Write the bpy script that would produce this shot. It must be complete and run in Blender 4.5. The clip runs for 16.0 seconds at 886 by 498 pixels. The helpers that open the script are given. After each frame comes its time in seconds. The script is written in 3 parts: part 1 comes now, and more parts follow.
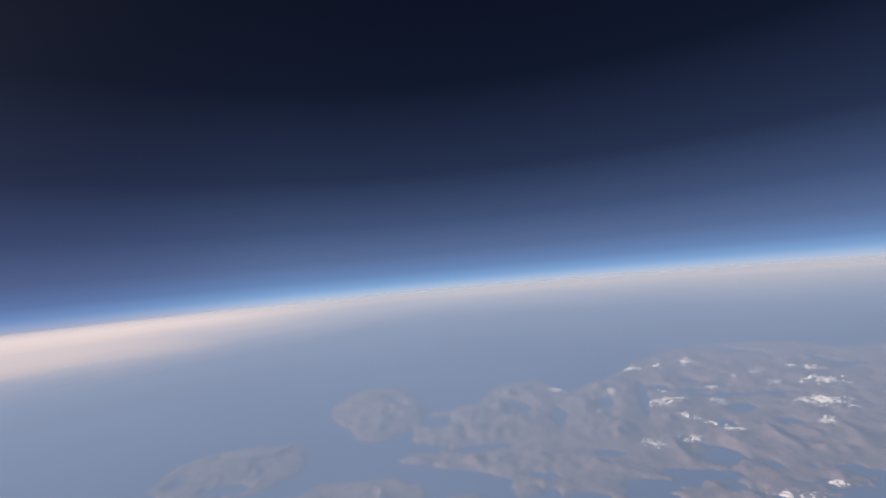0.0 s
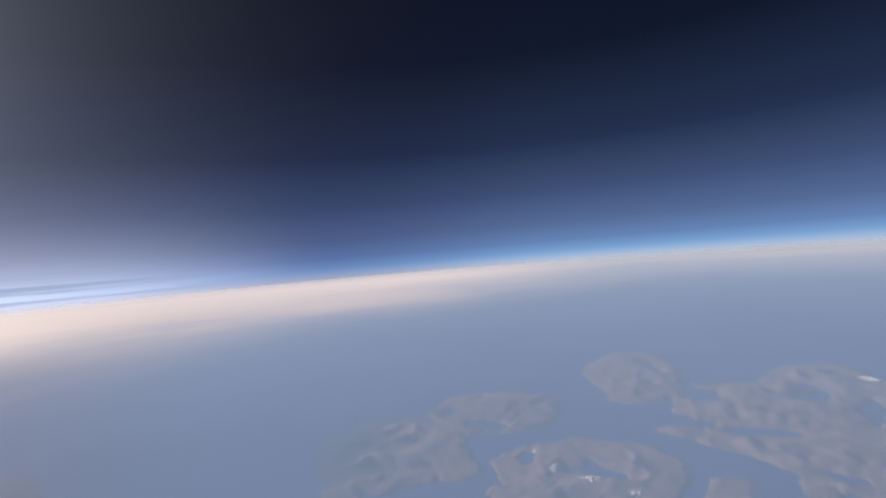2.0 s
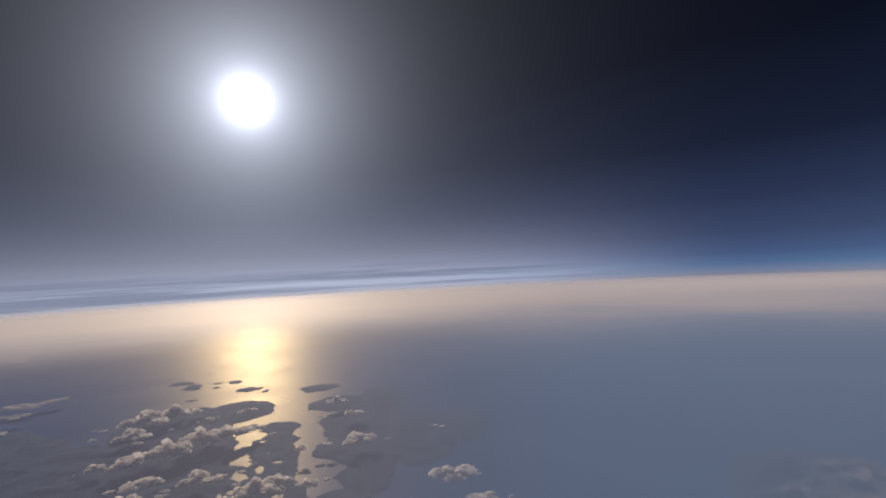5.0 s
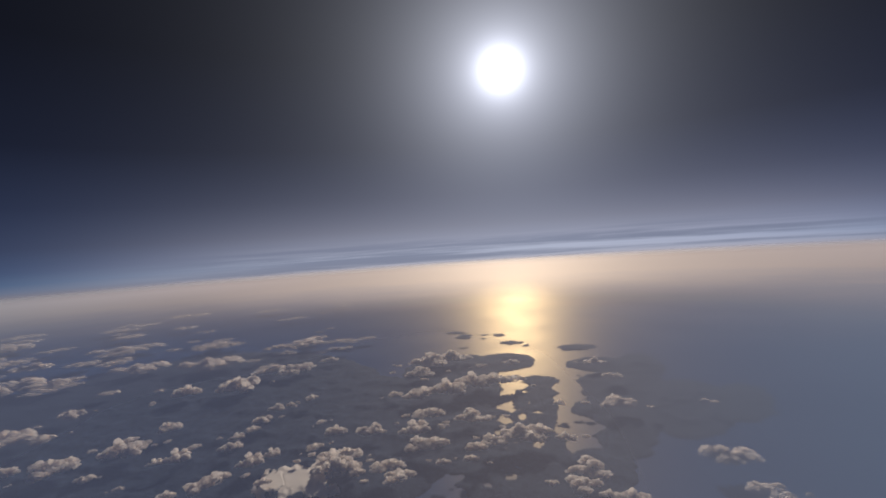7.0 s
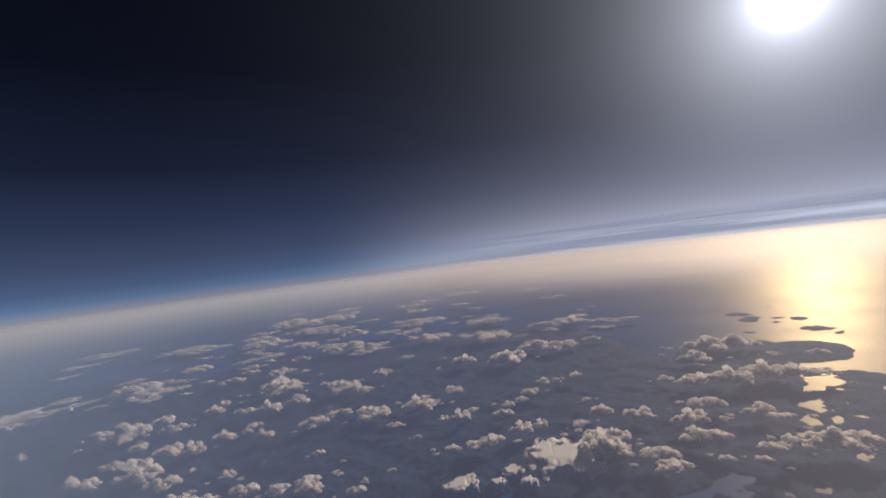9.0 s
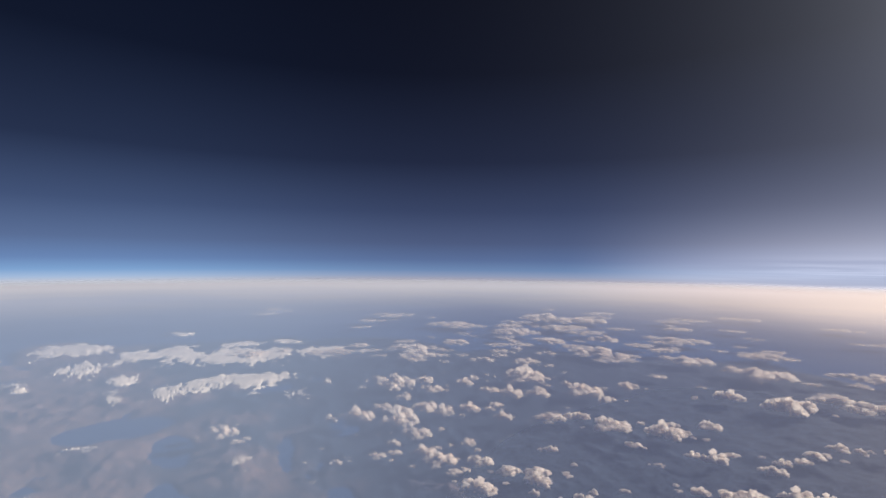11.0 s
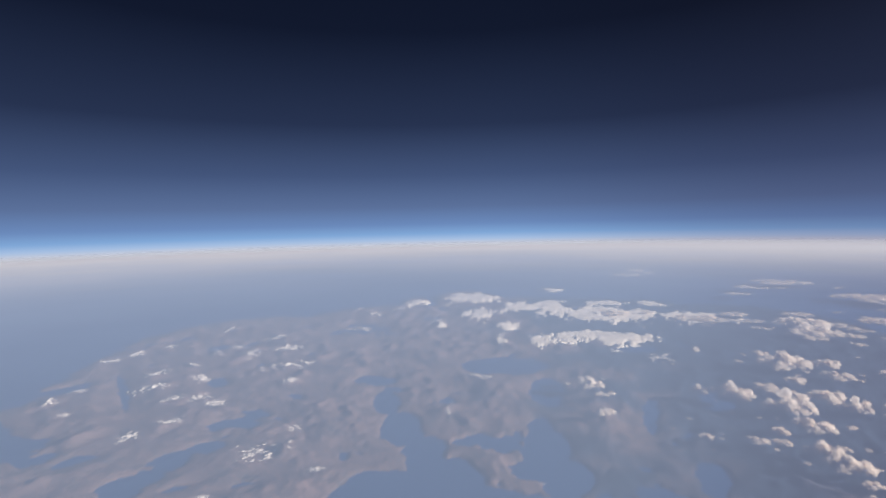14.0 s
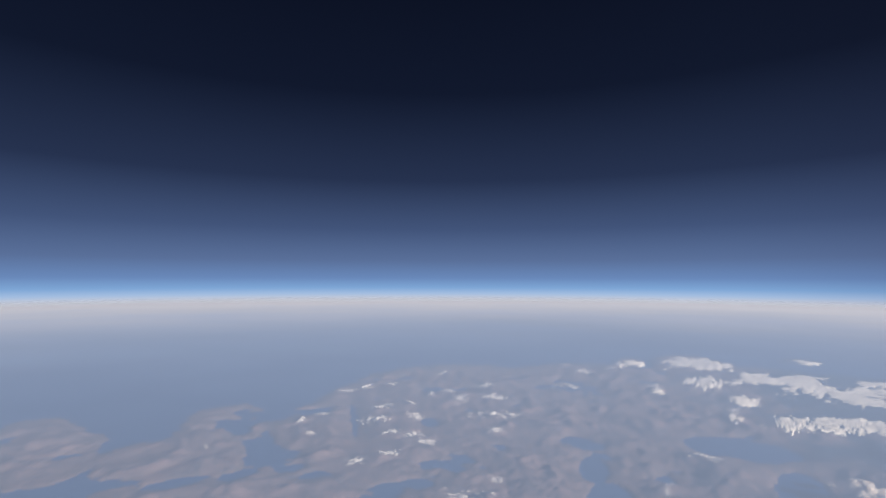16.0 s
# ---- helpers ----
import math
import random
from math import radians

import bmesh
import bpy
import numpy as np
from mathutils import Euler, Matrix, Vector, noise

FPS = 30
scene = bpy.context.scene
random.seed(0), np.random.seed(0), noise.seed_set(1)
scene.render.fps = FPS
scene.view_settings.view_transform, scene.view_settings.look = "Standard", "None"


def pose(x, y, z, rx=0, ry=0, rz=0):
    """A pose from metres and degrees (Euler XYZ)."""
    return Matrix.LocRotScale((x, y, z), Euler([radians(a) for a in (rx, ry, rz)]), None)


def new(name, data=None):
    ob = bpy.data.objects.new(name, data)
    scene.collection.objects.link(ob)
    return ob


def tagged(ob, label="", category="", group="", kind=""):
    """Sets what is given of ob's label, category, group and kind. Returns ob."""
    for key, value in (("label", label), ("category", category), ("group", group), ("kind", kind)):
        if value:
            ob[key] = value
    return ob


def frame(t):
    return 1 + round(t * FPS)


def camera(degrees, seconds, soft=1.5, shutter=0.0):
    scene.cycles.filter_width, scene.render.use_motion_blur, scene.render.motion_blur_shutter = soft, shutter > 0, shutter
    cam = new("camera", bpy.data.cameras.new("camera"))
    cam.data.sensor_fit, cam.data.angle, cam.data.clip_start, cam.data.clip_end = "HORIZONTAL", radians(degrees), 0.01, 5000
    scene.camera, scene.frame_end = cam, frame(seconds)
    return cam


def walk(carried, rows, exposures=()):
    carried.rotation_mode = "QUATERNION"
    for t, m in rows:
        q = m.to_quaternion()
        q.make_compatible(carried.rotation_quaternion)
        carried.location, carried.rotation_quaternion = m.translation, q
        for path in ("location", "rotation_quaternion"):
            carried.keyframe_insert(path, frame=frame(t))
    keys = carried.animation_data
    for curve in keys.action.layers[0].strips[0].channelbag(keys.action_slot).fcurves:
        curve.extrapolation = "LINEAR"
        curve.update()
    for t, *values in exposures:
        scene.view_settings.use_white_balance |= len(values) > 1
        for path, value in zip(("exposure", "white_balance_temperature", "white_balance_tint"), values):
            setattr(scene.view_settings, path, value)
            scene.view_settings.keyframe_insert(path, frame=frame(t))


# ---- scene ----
# A view from a balloon gondola, modelled at 1:100: 1 m stands for 100 m of the real landscape.
EYE = 100.0          # the camera's height over the sea
RADIUS = 63710.0     # the globe
RIM = 61.0           # the top of the haze


def aim(yaw, pitch, roll):
    return pose(0, 0, EYE, 0, 0, yaw) @ pose(0, 0, 0, 90 + pitch, 0, 0) @ pose(0, 0, 0, 0, 0, roll)


# ---- camera ----
cam = camera(83.0, 16.0, soft=1.8)
TURN = [
    (0, 7.01, 2.35, -5.24), (0.5, 13.42, 1.11, -9.5), (1, 20.57, 0.49, -10.67), (1.5, 27.95, 0.36, -8.13),
    (2, 35.5, 0.13, -4.76), (2.5, 43.16, 0.45, -2.98), (3, 50.69, 1.38, -2.51), (3.2, 53.65, 1.86, -2.7),
    (4.25, 68.77, 2.86, -3), (5.3, 83.88, 1.17, -3.15), (5.5, 86.68, 0.33, -3.35), (6, 93.77, -0.79, -3.88),
    (6.5, 100.97, -0.82, -4.02), (7, 108.28, -0.59, -3.88), (7.5, 115.62, -0.2, -3.8), (8, 122.72, -0.21, -3.98),
    (8.5, 129.92, -0.73, -5.31), (9, 137.12, -0.25, -7.05), (9.5, 144.33, 0.97, -5.55), (9.7, 147.26, 1.5, -4.47),
    (10.6, 160.13, 2.3, -0.9), (11.8, 177.28, -0.6, -0.14), (12, 179.94, -0.56, -1.43), (12.5, 186.53, 0.45, -3.45),
    (13, 193.03, 0.53, -3.42), (13.5, 199.39, -0.97, -2.15), (14, 205.58, -2.86, -1.27), (14.5, 211.8, -3.53, -1.18),
    (15, 217.89, -2.41, -1.73), (15.5, 223.62, 0.53, -1.16), (16, 228.94, 3.35, 0.12),
]
walk(cam, [(t, aim(yaw, pitch, roll)) for t, yaw, pitch, roll in TURN],
     [(0, 0.68, 6550, 11), (1.5, 0.64, 6450, 10), (2.6, 0.6, 6300, 10), (3.2, 0.42, 6250, 11), (4.4, -0.1, 6450, 11), (5.3, -0.25, 6550, 11), (6.5, -0.33, 6650, 12),
      (8, -0.25, 6700, 11), (8.8, -0.05, 6750, 11), (9.6, 0.25, 6750, 11), (11.8, 0.8, 6700, 11), (12.5, 0.8, 6700, 11), (14, 0.78, 6600, 11), (15, 0.75, 6600, 10), (16, 0.75, 6550, 10)])

# ---- sun and sky ----
SUN_AZ, SUN_EL = 100.4, 18.5
sun_way = Vector((-math.sin(radians(SUN_AZ)) * math.cos(radians(SUN_EL)),
                  math.cos(radians(SUN_AZ)) * math.cos(radians(SUN_EL)), math.sin(radians(SUN_EL))))
sun = new("sun", bpy.data.lights.new("sun", "SUN"))
sun.data.energy = 5.0
sun.data.angle = radians(0.55)
sun.data.color = (1.0, 0.90, 0.78)
sun.matrix_world = Matrix.Translation(sun_way * 900) @ sun_way.to_track_quat("Z", "Y").to_matrix().to_4x4()


class Net:
    """A node tree with short ways to add nodes."""

    def __init__(self, tree):
        self.tree = tree

    def add(self, kind, **settings):
        n = self.tree.nodes.new(kind)
        for key, value in settings.items():
            if key == "operation":
                n.operation = value
            elif key == "blend_type":
                n.blend_type = value
            elif key == "data_type":
                n.data_type = value
            elif key == "interpolation_type":
                n.interpolation_type = value
        return n

    def put(self, socket, value):
        if isinstance(value, bpy.types.NodeSocket):
            self.tree.links.new(value, socket)
        elif value is not None:
            socket.default_value = value

    def math(self, operation, a, b=None, c=None, clamp=False):
        n = self.add("ShaderNodeMath", operation=operation)
        n.use_clamp = clamp
        for s, v in zip(n.inputs, (a, b, c)):
            self.put(s, v)
        return n.outputs[0]

    def dot(self, a, b):
        n = self.add("ShaderNodeVectorMath", operation="DOT_PRODUCT")
        self.put(n.inputs[0], a), self.put(n.inputs[1], b)
        return n.outputs["Value"]

    def facing(self, a, az):
        """1 towards the bearing az, falling to -1 at 126 degrees from it."""
        n = self.add("ShaderNodeVectorMath", operation="MULTIPLY")
        self.put(n.inputs[0], a)
        n.inputs[1].default_value = (1, 1, 0)
        u = self.add("ShaderNodeVectorMath", operation="NORMALIZE")
        self.put(u.inputs[0], n.outputs[0])
        turn = self.math("ARCCOSINE", self.dot(u.outputs[0], (-math.sin(radians(az)), math.cos(radians(az)), 0)))
        return self.math("COSINE", self.math("MINIMUM", self.math("MULTIPLY", turn, 1.43), math.pi))

    def length(self, a):
        n = self.add("ShaderNodeVectorMath", operation="LENGTH")
        self.put(n.inputs[0], a)
        return n.outputs["Value"]

    def times(self, a, b):
        n = self.add("ShaderNodeVectorMath", operation="MULTIPLY")
        self.put(n.inputs[0], a), self.put(n.inputs[1], b)
        return n.outputs[0]

    def span(self, v, a, b, c=0.0, d=1.0, kind="SMOOTHSTEP"):
        n = self.add("ShaderNodeMapRange", interpolation_type=kind)
        for s, x in zip(n.inputs, (v, a, b, c, d)):
            self.put(s, x)
        return n.outputs[0]

    def ramp(self, v, stops):
        n = self.add("ShaderNodeValToRGB")
        el = n.color_ramp.elements
        while len(el) < len(stops):
            el.new(0.5)
        for e, (p, col) in zip(el, stops):
            e.position, e.color = p, (*col, 1)
        self.put(n.inputs[0], v)
        return n.outputs[0]

    def mix(self, f, a, b, blend="MIX"):
        n = self.add("ShaderNodeMix", data_type="RGBA", blend_type=blend)
        self.put(n.inputs[0], f), self.put(n.inputs[6], a), self.put(n.inputs[7], b)
        return n.outputs[2]

    def noise(self, vec, scale, detail=4.0, rough=0.55, warp=0.0):
        n = self.add("ShaderNodeTexNoise")
        self.put(n.inputs["Vector"], vec)
        n.inputs["Scale"].default_value, n.inputs["Detail"].default_value = scale, detail
        n.inputs["Roughness"].default_value, n.inputs["Distortion"].default_value = rough, warp
        return n.outputs[0]


def make_sky():
    world = bpy.data.worlds.new("sky")
    world.use_nodes = True
    scene.world = world
    net = Net(world.node_tree)
    out = world.node_tree.nodes["Background"]
    way = net.add("ShaderNodeTexCoord").outputs["Generated"]
    sep = net.add("ShaderNodeSeparateXYZ")
    net.put(sep.inputs[0], way)
    lift = net.math("MULTIPLY_ADD", net.math("ARCSINE", sep.outputs[2]), 77.0, 1.2)
    # thin air: pale at the rim, blue above it, near black overhead
    fade = net.math("DIVIDE", net.math("ADD", lift, 3.0), 53.0, clamp=True)
    air = net.ramp(fade, [(0.0, (0.40, 0.42, 0.46)), (0.026, (0.37, 0.42, 0.52)), (0.036, (0.27, 0.38, 0.56)), (0.052, (0.155, 0.285, 0.500)), (0.080, (0.105, 0.185, 0.365)),
                          (0.13, (0.075, 0.120, 0.240)), (0.22, (0.040, 0.066, 0.145)), (0.36, (0.0145, 0.024, 0.058)),
                          (0.60, (0.0042, 0.0072, 0.0195)), (1.0, (0.002, 0.0032, 0.009))])
    side = net.span(net.facing(way, SUN_AZ), 0.25, 1.0)
    air = net.mix(net.span(net.facing(way, 135), -0.1, 0.8, 0.0, 0.75), air, net.mix(1.0, air, (0.62, 0.54, 0.58, 1), "MULTIPLY"))
    air = net.mix(net.span(net.facing(way, 62), 0.55, 1.0), air, net.mix(1.0, air, (0.76, 0.72, 0.80, 1), "MULTIPLY"))
    near = net.dot(way, tuple(sun_way))
    angle = net.math("MULTIPLY", net.math("ARCCOSINE", near), 81.85)
    disc = net.math("MULTIPLY", net.math("POWER", 0.50, angle), 7.5)
    glow = net.math("ADD", net.math("MULTIPLY", net.math("POWER", 0.87, angle), 1.4), net.math("MULTIPLY", net.math("POWER", 0.945, angle), 0.32))
    low = net.math("POWER", 0.80, net.math("MAXIMUM", net.math("ADD", lift, 2.0), 0.0))
    veil = net.math("MULTIPLY", net.math("MULTIPLY", side, low), net.span(lift, -1.9, 0.2, 0.34, 0.75))
    # cirrus streaks that lie along the rim under the sun
    streak = net.noise(net.times(way, (1.1, 1.1, 52.0)), 1.6, 5.0, 0.6, 0.25)
    band = net.math("MULTIPLY", net.span(lift, -3.4, -2.4), net.span(lift, 3.4, 0.4))
    dark = net.math("MULTIPLY", net.math("MULTIPLY", net.span(streak, 0.62, 0.38), band), net.math("MULTIPLY", side, 0.75))
    light = net.math("ADD", disc, glow)
    col = net.mix(1.0, air, net.mix(veil, (0, 0, 0, 1), (0.95, 0.93, 1.0, 1)), "ADD")
    col = net.mix(dark, col, (0.19, 0.23, 0.36, 1))
    glare = net.add("ShaderNodeVectorMath", operation="SCALE")
    glare.inputs[0].default_value = (0.87, 0.93, 1.10)
    net.put(glare.inputs["Scale"], light)
    total = net.mix(1.0, col, glare.outputs[0], "ADD")
    net.put(out.inputs[0], total)
    out.inputs[1].default_value = 0.8


make_sky()


# ---- materials ----
def material(name):
    m = bpy.data.materials.new(name)
    m.use_nodes = True
    net = Net(m.node_tree)
    return m, net, m.node_tree.nodes["Principled BSDF"], m.node_tree.nodes["Material Output"]


def relief(net, shader, height, strength, distance):
    b = net.add("ShaderNodeBump")
    b.inputs["Strength"].default_value, b.inputs["Distance"].default_value = strength, distance
    net.put(b.inputs["Height"], height)
    net.put(shader.inputs["Normal"], b.outputs[0])


def make_sea():
    m, net, p, out = material("sea_water")
    at = net.add("ShaderNodeTexCoord").outputs["Object"]
    big = net.noise(at, 0.012, 4)
    net.put(p.inputs["Base Color"], net.ramp(big, [(0.3, (0.009, 0.045, 0.145)), (0.7, (0.014, 0.060, 0.170))]))
    p.inputs["Roughness"].default_value = 1.0
    p.inputs["Specular IOR Level"].default_value = 0.0
    # the yellow of hazy sunlight in the glint is put into the gloss colour
    gloss = net.add("ShaderNodeBsdfAnisotropic")
    gloss.inputs["Color"].default_value = (1.0, 0.80, 0.46, 1)
    net.put(gloss.inputs["Roughness"], net.span(net.noise(at, 0.012, 3), 0.3, 0.7, 0.38, 0.44))
    rim = net.add("ShaderNodeFresnel")
    rim.inputs["IOR"].default_value = 1.33
    s = net.add("ShaderNodeMixShader")
    net.put(s.inputs[0], net.math("MULTIPLY", rim.outputs[0], 0.125))
    net.put(s.inputs[1], p.outputs[0]), net.put(s.inputs[2], gloss.outputs[0])
    net.put(out.inputs[0], s.outputs[0])
    return m


def make_land():
    m, net, p, _ = material("hill_land")
    at = net.add("ShaderNodeTexCoord").outputs["Object"]
    col = net.ramp(net.noise(at, 0.075, 8, 0.68), [(0.32, (0.045, 0.046, 0.052)), (0.48, (0.115, 0.083, 0.080)), (0.64, (0.205, 0.138, 0.125))])
    col = net.mix(net.span(net.noise(at, 0.6, 6, 0.68, 0.6), 0.42, 0.7), col, (0.18, 0.130, 0.122, 1))
    # backlit look put into the colour: darker, bluer land sunward, bare moor in the west
    backlit_shade = net.math("ADD", net.dot(at, (-math.sin(radians(115.5)) / 260, math.cos(radians(115.5)) / 260, 0)), net.math("MULTIPLY", net.math("SUBTRACT", net.noise(at, 0.02, 5), 0.5), 1.6))
    col = net.mix(net.span(backlit_shade, 0.1, 0.5), col, net.mix(1.0, col, (0.13, 0.31, 0.56, 1), "MULTIPLY"))
    net.put(p.inputs["Base Color"], col)
    p.inputs["Roughness"].default_value = 1.0
    p.inputs["Specular IOR Level"].default_value = 0.05
    relief(net, p, net.noise(at, 0.55, 8, 0.68), 0.4, 2.0)
    return m


def make_cloud():
    m, net, p, out = material("cloud_vapour")
    at = net.add("ShaderNodeTexCoord").outputs["Object"]
    p.inputs["Base Color"].default_value = (0.97, 0.94, 0.90, 1)
    p.inputs["Roughness"].default_value = 1.0
    p.inputs["Specular IOR Level"].default_value = 0.0
    h = net.noise(at, 24.0, 6, 0.65)
    relief(net, p, h, 0.8, 0.05)
    t = net.add("ShaderNodeBsdfTranslucent")
    t.inputs[0].default_value = (0.98, 0.93, 0.87, 1)
    net.put(t.inputs["Normal"], p.inputs["Normal"].links[0].from_socket)
    s = net.add("ShaderNodeMixShader")
    s.inputs[0].default_value = 0.8
    net.put(s.inputs[1], p.outputs[0]), net.put(s.inputs[2], t.outputs[0])
    thin = net.add("ShaderNodeBsdfTransparent")
    vapour = net.add("ShaderNodeMixShader")
    net.put(vapour.inputs[0], net.span(net.noise(at, 7.0, 4, 0.6), 0.3, 0.7, 0.12, 0.36))
    net.put(vapour.inputs[1], s.outputs[0]), net.put(vapour.inputs[2], thin.outputs[0])
    net.put(out.inputs[0], vapour.outputs[0])
    return m


def make_snow():
    m, net, p, _ = material("old_snow")
    at = net.add("ShaderNodeTexCoord").outputs["Object"]
    net.put(p.inputs["Base Color"], net.ramp(net.noise(at, 0.25, 5, 0.6), [(0.25, (0.50, 0.47, 0.45)), (0.6, (0.76, 0.71, 0.67))]))
    p.inputs["Roughness"].default_value = 0.75
    p.inputs["Specular IOR Level"].default_value = 0.25
    relief(net, p, net.noise(at, 0.7, 5, 0.6), 0.25, 0.4)
    return m


def make_ice():
    m, net, p, _ = material("glacier_ice")
    at = net.add("ShaderNodeTexCoord").outputs["Object"]
    col = net.ramp(net.noise(at, 0.05, 4, 0.6), [(0.3, (0.74, 0.67, 0.58)), (0.65, (0.90, 0.82, 0.72))])
    net.put(p.inputs["Base Color"], net.mix(net.span(net.noise(at, 0.5, 4, 0.6, 0.8), 0.62, 0.75, 0.0, 0.5), col, (0.42, 0.39, 0.38, 1)))
    p.inputs["Roughness"].default_value = 0.7
    p.inputs["Specular IOR Level"].default_value = 0.2
    relief(net, p, net.noise(at, 0.3, 4, 0.5), 0.15, 0.5)
    return m


def make_haze():
    """A veil of haze whose depth along the slant grows with the distance from the balloon."""
    m, net, p, out = material("haze_veil")
    at = net.add("ShaderNodeTexCoord").outputs["Object"]
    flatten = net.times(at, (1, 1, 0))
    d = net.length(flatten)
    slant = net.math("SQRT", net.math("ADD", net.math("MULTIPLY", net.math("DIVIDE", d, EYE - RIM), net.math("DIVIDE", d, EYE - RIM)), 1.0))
    # sunlight scattered forward is put into the veil's opacity and cream colour
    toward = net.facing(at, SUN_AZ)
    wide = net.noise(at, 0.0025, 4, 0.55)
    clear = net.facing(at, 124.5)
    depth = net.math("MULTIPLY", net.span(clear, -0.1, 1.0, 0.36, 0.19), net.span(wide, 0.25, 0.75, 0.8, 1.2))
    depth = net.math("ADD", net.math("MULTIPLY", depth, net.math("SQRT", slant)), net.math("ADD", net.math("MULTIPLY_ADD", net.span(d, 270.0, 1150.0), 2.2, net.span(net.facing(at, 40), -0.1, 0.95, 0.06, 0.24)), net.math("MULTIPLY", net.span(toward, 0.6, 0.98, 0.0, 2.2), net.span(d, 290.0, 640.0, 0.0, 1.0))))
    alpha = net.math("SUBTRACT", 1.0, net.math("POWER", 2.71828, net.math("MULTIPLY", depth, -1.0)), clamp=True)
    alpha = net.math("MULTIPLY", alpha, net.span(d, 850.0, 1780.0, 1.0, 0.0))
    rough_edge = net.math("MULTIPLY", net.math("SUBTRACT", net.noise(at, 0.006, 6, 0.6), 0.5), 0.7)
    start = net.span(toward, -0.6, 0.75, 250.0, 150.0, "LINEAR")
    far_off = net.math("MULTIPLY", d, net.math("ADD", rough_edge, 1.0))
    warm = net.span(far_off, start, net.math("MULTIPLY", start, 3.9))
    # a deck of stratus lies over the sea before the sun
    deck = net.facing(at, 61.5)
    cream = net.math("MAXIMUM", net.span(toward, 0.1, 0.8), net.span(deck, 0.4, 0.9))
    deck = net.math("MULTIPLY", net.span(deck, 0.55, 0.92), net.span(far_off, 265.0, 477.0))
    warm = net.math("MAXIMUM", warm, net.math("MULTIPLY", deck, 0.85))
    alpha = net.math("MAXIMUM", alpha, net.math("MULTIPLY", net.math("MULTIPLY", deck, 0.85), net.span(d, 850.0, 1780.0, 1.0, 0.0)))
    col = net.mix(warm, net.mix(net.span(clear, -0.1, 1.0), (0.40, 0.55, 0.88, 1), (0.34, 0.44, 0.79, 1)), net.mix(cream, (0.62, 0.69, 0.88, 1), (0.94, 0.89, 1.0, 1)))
    p.inputs["Roughness"].default_value = 1.0
    p.inputs["Specular IOR Level"].default_value = 0.0
    net.put(p.inputs["Base Color"], col)
    t = net.add("ShaderNodeBsdfTransparent")
    s = net.add("ShaderNodeMixShader")
    # a warm glossy lobe imitates the brighter haze under the sun
    g = net.add("ShaderNodeBsdfAnisotropic")
    g.inputs["Color"].default_value = (1.0, 0.87, 0.70, 1)
    g.inputs["Roughness"].default_value = 0.74
    both = net.add("ShaderNodeMixShader")
    net.put(both.inputs[0], net.math("MULTIPLY", net.span(toward, 0.5, 1.0, 0.03, 0.21), net.span(d, 160.0, 624.0, 0.3, 1.0)))
    net.put(both.inputs[1], p.outputs[0]), net.put(both.inputs[2], g.outputs[0])
    net.put(s.inputs[0], alpha), net.put(s.inputs[1], t.outputs[0]), net.put(s.inputs[2], both.outputs[0])
    net.put(out.inputs[0], s.outputs[0])
    return m


SEA, LAND, CLOUD, SNOW, ICE, HAZE = make_sea(), make_land(), make_cloud(), make_snow(), make_ice(), make_haze()

# ---- the lie of the land: bearing in degrees, distance, breadth across, depth outward ----
SUNWARD_LAND = [
    (102.3, 417, 52.4, 65.1), (108.1, 402, 78.9, 105.3), (109.3, 339.4, 78.6, 113.3), (98.8, 319.8, 27.2, 104.4),
    (97.8, 342.4, 19.3, 52.1), (99.7, 272.5, 28.4, 49.8), (101.2, 238.1, 41.5, 64.1), (107, 261, 69.3, 91.2),
    (97.5, 240.4, 19.2, 42.3), (100.1, 203.9, 57.7, 47.4), (114, 289.8, 70.6, 148.3), (91.7, 404, 53.6, 45.4),
    (91, 344.8, 42.6, 73.3), (91.7, 299.4, 34.3, 35.1), (89.4, 270.6, 31.3, 75), (92.4, 218.9, 28.5, 46.4),
    (96.3, 205.8, 24.8, 36.2), (88.3, 348.5, 30.4, 139.6), (87.8, 396.7, 35.7, 95.7), (83.5, 315, 51.8, 104.8),
    (78.1, 329.1, 29.6, 72.1), (123.1, 303, 168.3, 231.1), (142.6, 309, 161.5, 227.8), (135.8, 402, 272.3, 383.6),
]
SUNWARD_LAND_NEXT = [
    (155.4, 426, 180.8, 336.2),
]
SUNWARD_LAND += SUNWARD_LAND_NEXT
ISLET_LAND = [
    (106.6, 542, 15.1, 27.7), (104.3, 547, 10.3, 10.1), (104.3, 525, 9.9, 5.6), (102.6, 541, 11.2, 15.9),
    (101.3, 496, 25.9, 18.3), (99.6, 481, 6.4, 6.3), (94, 467, 33.7, 25.4), (107.6, 570, 23.7, 19.5),
    (106.7, 483, 9, 7.8), (94.5, 275.4, 7.7, 5.3), (104.7, 608, 2.8, 7.5),
]
